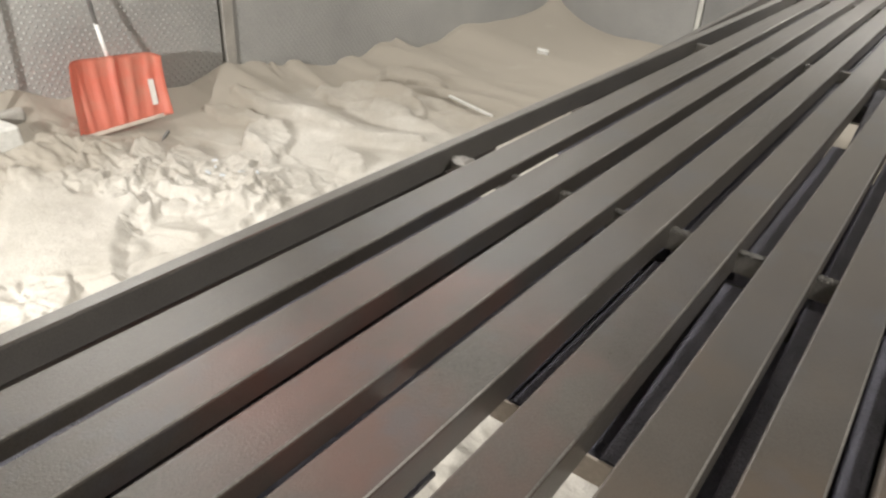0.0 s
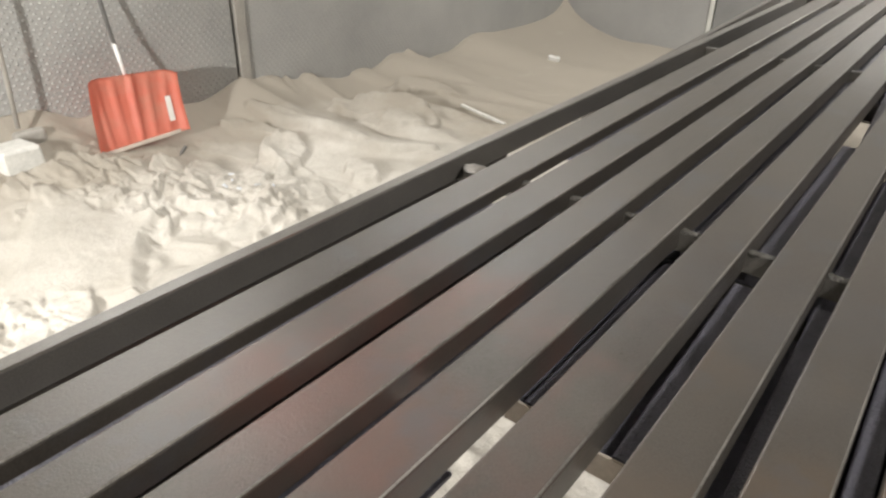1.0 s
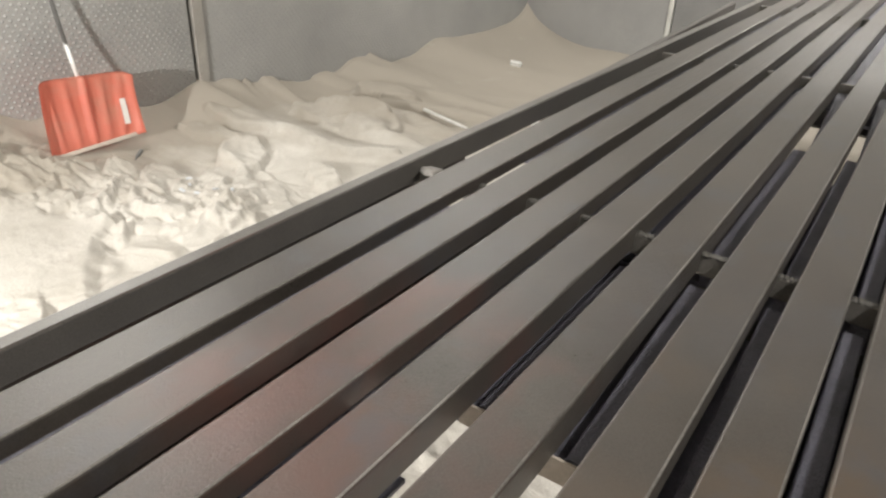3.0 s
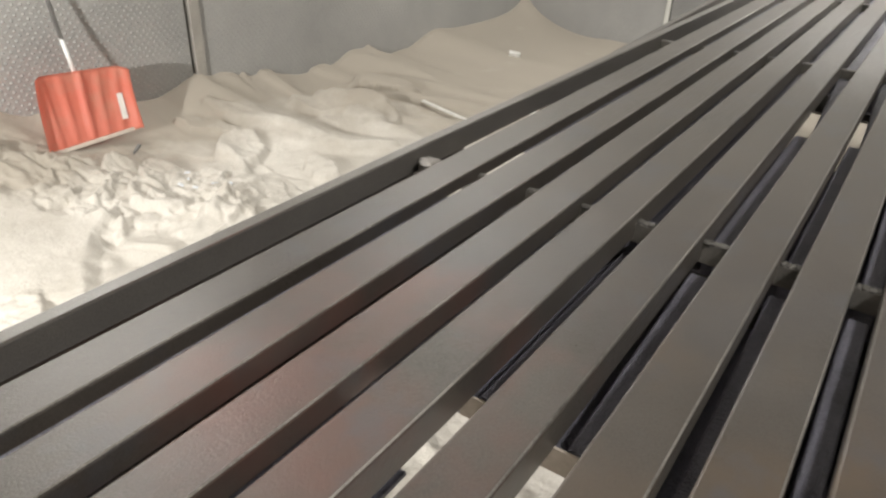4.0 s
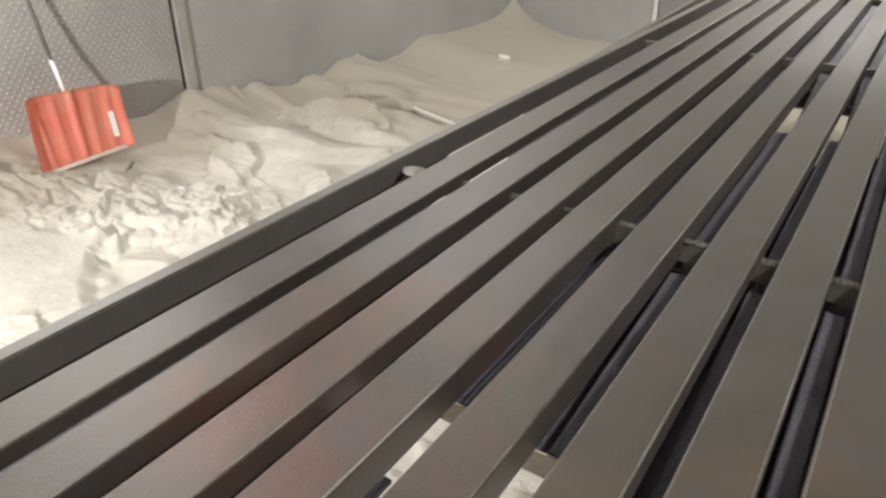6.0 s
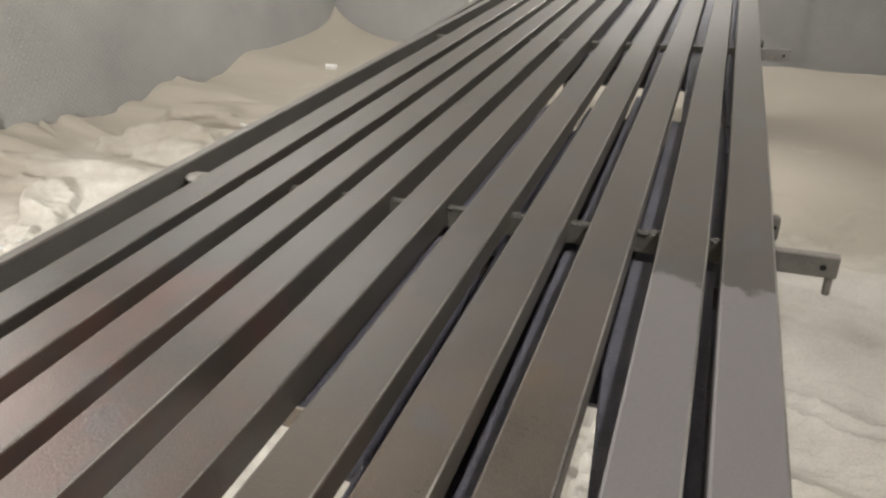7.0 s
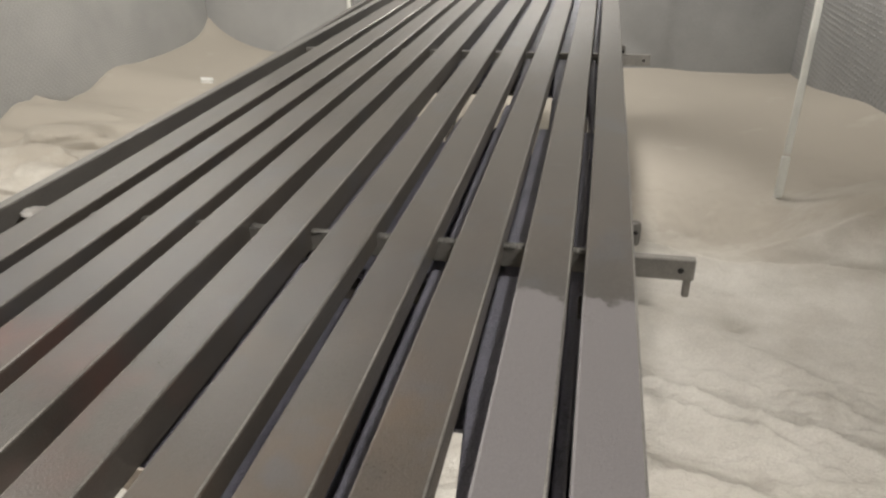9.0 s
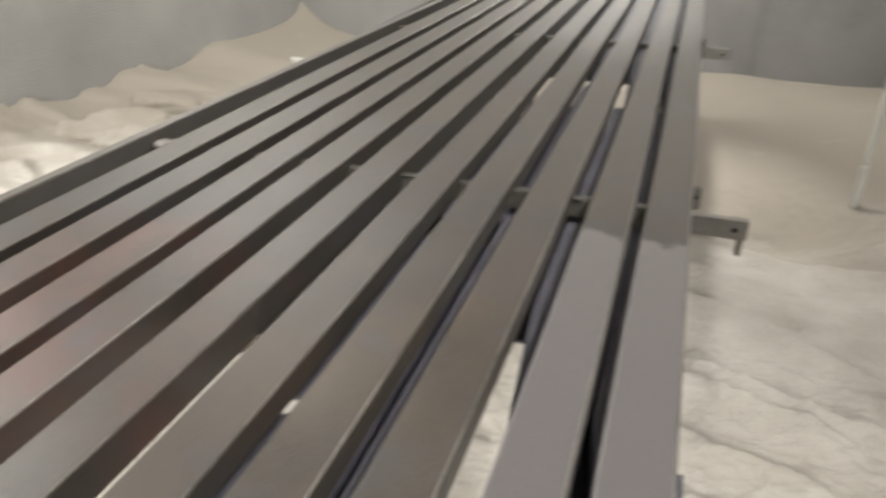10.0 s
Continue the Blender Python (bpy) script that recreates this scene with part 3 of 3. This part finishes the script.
for i, (runs, share, deep) in RAILS.items():
    left_edge = SLAT_RIGHT[i]
    wide = SLAT_RIGHT[i - 1] - SLAT_W - left_edge
    for ya, yb, drift, gaping in runs:
        start = left_edge + 0.0015
        rack_part("lower_rail", rail(start + drift, start + drift * (0.01 if drift > 0.05 else 0.1), ya, yb, wide * share, left_edge - (0.060 if i < 6 else 0.085 if i < 9 else 0.112), max(left_edge + wide + 0.034, start + drift + wide * share), TOP - deep, not gaping, 0.030 if i in (5, 6) else 0.058), RAW, "rough bluish steel flat between slats")
        # Added plate whose pale colour stands for light falling on the rail's end.
        if 1.57 < ya < 2.0 and i in (5, 6):
            rack_part("rail_end", box(bmesh.new(), left_edge - 0.02, left_edge + wide - 0.001, ya - 0.004, ya - 0.0005, TOP - deep - 0.034, TOP - deep - 0.002, 0.001), LIT_END_AND_WEAR, "brown dusty end plate, paled as if lit")
    bm = bmesh.new()
    y = 2.051
    for k in range(4):
        bmesh.ops.create_icosphere(bm, subdivisions=2, radius=1, matrix=Matrix.Translation((left_edge + wide * (0.14 + 0.24 * k), y + random.uniform(-0.002, 0.002), TOP - 0.018)) @ Matrix.Diagonal((wide * random.uniform(0.16, 0.26), 0.008, random.uniform(0.002, 0.0045), 1)))
    for v in bm.verts:
        v.co += Vector((noise.noise(v.co * 300), noise.noise(v.co * 310), noise.noise(v.co * 290))) * 0.0012
    rack_part("weld_bead", bm, WELD, "lumpy grey weld under dust", None, True)

# dust caught where the near crossbar meets the edge
bm = bmesh.new()
bmesh.ops.create_icosphere(bm, subdivisions=3, radius=1)
for v in bm.verts:
    k = 1 + 0.3 * noise.noise(v.co * 2.0)
    v.co = Vector((-0.940 + v.co.x * 0.021 * k, 2.035 + v.co.y * 0.018 * k, TOP - 0.013 + v.co.z * 0.007 * k))
rack_part("dust_heap", bm, BAR, "small heap of pale dust", None, True)
# narrow bar lying along the edge at the far end
bm = box(bmesh.new(), -0.010, 0.010, -0.75, 0.75, -0.035, 0.0, 0.002)
bm.transform(Matrix.Translation((-1.035, 3.72, TOP - 0.006)) @ Matrix.Rotation(radians(2.7), 4, "Z"))
rack_part("outer_bar", bm, STEEL, "narrow dark steel bar along the edge")
# long outer rail under the edge, and the legs
for ya, yb in ((-0.4, 2.24), (2.62, 5.9)):
    rack_part("side_rail", box(bmesh.new(), -1.03, -1.0, ya, yb, TOP - 0.11, TOP - 0.06, 0.002), STEEL)
for x in (-0.9, -0.12):
    for y in (-0.2, 5.2):
        rack_part("leg", box(bmesh.new(), x - 0.03, x + 0.03, y - 0.03, y + 0.03, -0.05, TOP - 0.062, 0.003), STEEL)


# ---------- things on the west side ----------
def snow_shovel():
    thing = tagged(empty("snow_shovel", (-3.4, 2.85, 0.2)), "orange ribbed plastic snow shovel leaning on the rubber wall", "shovel")
    # blade in its own plane: u across, v up; lies back against the wall
    bm = bmesh.new()
    nu, nv = 44, 22
    W, H = 0.435, 0.300
    grid = []
    for j in range(nv + 1):
        row = []
        v = j / nv
        for i in range(nu + 1):
            u = i / nu * 2 - 1
            half = W / 2 * (1.05 - 0.07 * v)
            curl = 0.05 * (abs(u) ** 7) + 0.035 * v ** 3
            ribs = 0.013 * max(0.0, math.cos(u * (1.25 - 0.25 * v) * math.pi * 5.0)) ** 0.7 * (0.25 + 0.75 * math.sin(math.pi * min(1, v * 1.05)) ** 0.5) * (1 if abs(u) < 0.85 else 0)
            spine = 0.014 * math.exp(-(u / 0.06) ** 2) * v ** 0.3
            top = H * (1 - 0.09 * abs(u) ** 10)
            row.append(bm.verts.new((u * half, curl + ribs + spine, v * top - 0.021 * (1 - v) * (u + 1))))
        grid.append(row)
    for j in range(nv):
        for i in range(nu):
            bm.faces.new((grid[j][i], grid[j][i + 1], grid[j + 1][i + 1], grid[j + 1][i]))
    bmesh.ops.solidify(bm, geom=bm.faces[:], thickness=0.004)
    # the blade stands across the wall and faces into the room
    tilt = Matrix.Rotation(radians(16), 4, "X")
    place = Matrix.Translation((-3.37, 2.775, 0.256)) @ Matrix.Rotation(radians(-90 - 4), 4, "Z") @ Matrix.Rotation(radians(-2.5), 4, "Y") @ tilt
    blade = part("blade", bm, ORANGE, thing, "ribbed orange plastic scoop", True)
    base = Matrix.Translation((3.4, -2.85, -0.2))
    blade.matrix_parent_inverse = base
    blade.data.transform(place)

    def stick(name, a, b, r, mat_, label, r2=None):
        ob = part(name, tube(bmesh.new(), a, b, r, 16, r2), mat_, thing, label, True)
        ob.matrix_parent_inverse = base
        ob.data.transform(place)

    stick("socket", (0, 0.006, 0.10), (0.004, 0.012, 0.293), 0.009, ORANGE, "moulded orange socket", 0.016)
    stick("sleeve", (0.004, 0.012, 0.285), (0.016, 0.004, 0.45), 0.0095, SILVER, "bright metal sleeve")
    stick("handle", (0.015, 0.0045, 0.44), (0.075, 0.05, 1.35), 0.0095, HANDLE, "dark grey tube handle")
    bm = box(bmesh.new(), -0.178, -0.150, -0.002, 0.0, 0.055, 0.175, 0.0)
    for v in bm.verts:
        v.co.y = 0.020 + 0.035 * (v.co.z / 0.345) ** 3 + (0.002 if v.co.y > -0.001 else 0)
    ob = part("label", bm, LABEL, thing, "white paper label")
    ob.matrix_parent_inverse = base
    ob.data.transform(place)
    wear = box(bmesh.new(), -0.205, 0.205, 0.008, 0.017, -0.006, 0.012, 0.002)
    for v in wear.verts:
        v.co.z -= 0.021 * (v.co.x / 0.2175 + 1)
    ob = part("wear_strip", wear, LIT_END_AND_WEAR, thing, "pale metal wear edge")
    ob.matrix_parent_inverse = base
    ob.data.transform(place)
    return thing


snow_shovel()


def rough_block(name, place, size, turn, mat_, label, category):
    bm = box(bmesh.new(), -size[0] / 2, size[0] / 2, -size[1] / 2, size[1] / 2, 0, size[2], min(size) * 0.12, 2)
    for v in bm.verts:
        v.co += Vector((noise.noise(v.co * 30), noise.noise(v.co * 30 + Vector((9, 0, 0))), noise.noise(v.co * 30 + Vector((0, 9, 0))))) * min(size) * 0.08
    ob = mesh_object(name, bm, mat_)
    ob.matrix_world = pose(*place, *turn)
    return tagged(ob, label, category)


rough_block("grit_clump", (-3.0, 6.1, grit_height(-3.0, 6.1) - 0.01), (0.09, 0.06, 0.04), (5, 8, 30), CHIP, "small white lump lying on the grit", "lump")
rough_block("grit_clump", (-2.15, 4.85, grit_height(-2.15, 4.85) - 0.01), (0.06, 0.04, 0.03), (5, 8, 70), CHIP, "small white lump half sunk in grit", "lump")
board_tilt = -math.degrees(math.atan2(grit_height(-2.40, 4.46) - grit_height(-2.78, 4.58), 0.40))
rough_block("paper_board", (-2.59, 4.52, max(grit_height(-2.59, 4.52), (grit_height(-2.40, 4.46) + grit_height(-2.78, 4.58)) / 2)), (0.42, 0.018, 0.014), (0, board_tilt, -17), CHIP, "thin pale board edge showing out of grit", "board")
rough_block("concrete_block", (-3.38, 2.21, grit_height(-3.38, 2.21) - 0.03), (0.14, 0.16, 0.10), (0, 0, 6), CHIP, "pale grey block lying in the grit", "block")


shards = random.Random(5)
for k in range(6):
    x, y = -2.80 + shards.gauss(0, 0.07), 2.93 + shards.gauss(0, 0.06)
    ob = rough_block("pale_shard", (x, y, grit_height(x, y) - 0.006), (shards.uniform(0.014, 0.032), shards.uniform(0.008, 0.016), 0.012), (shards.uniform(-25, 25), shards.uniform(-20, 20), shards.uniform(0, 180)), SHARD, "small glinting bluish-white shard on the broken crust", "shard")
    tagged(ob, group="shards in the crust")
rough_block("dark_stick", (-3.30, 2.93, grit_height(-3.30, 2.93) - 0.004), (0.014, 0.10, 0.012), (12, 0, 35), HANDLE, "short dark stick beside the shovel blade", "stick")


def scraper():
    thing = tagged(empty("floor_scraper", (-3.45, 2.10, 0.3)), "thin pale pole tool leaning on the rubber mat", "scraper")
    inv = Matrix.Translation((3.45, -2.10, -0.3))
    a, b = (-3.50, 2.295, 0.40), (-3.60, 2.37, 1.5)
    part("pole", tube(bmesh.new(), a, b, 0.010, 12), BATTEN, thing, "", True).matrix_parent_inverse = inv
    part("head", box(bmesh.new(), -3.525, -3.475, 2.265, 2.40, 0.31, 0.385, 0.018, 3), BATTEN, thing, "dusty scraper head").matrix_parent_inverse = inv


scraper()


# ---------- things on the east side ----------
def post():
    x, y = 0.85, 4.60
    thing = tagged(empty("pale_post", (x, y, 0)), "pale slender post standing in the drifted grit", "post")
    inv = Matrix.Translation((-x, -y, 0))
    part("shaft", box(bmesh.new(), x - 0.014, x + 0.014, y - 0.014, y + 0.014, 0.25, ZC, 0.003), PALE, thing).matrix_parent_inverse = inv
    part("foot", box(bmesh.new(), x - 0.018, x + 0.016, y - 0.016, y + 0.014, -0.2, 0.235, 0.002), PALE, thing, "lower end dusted with grit").matrix_parent_inverse = inv


post()
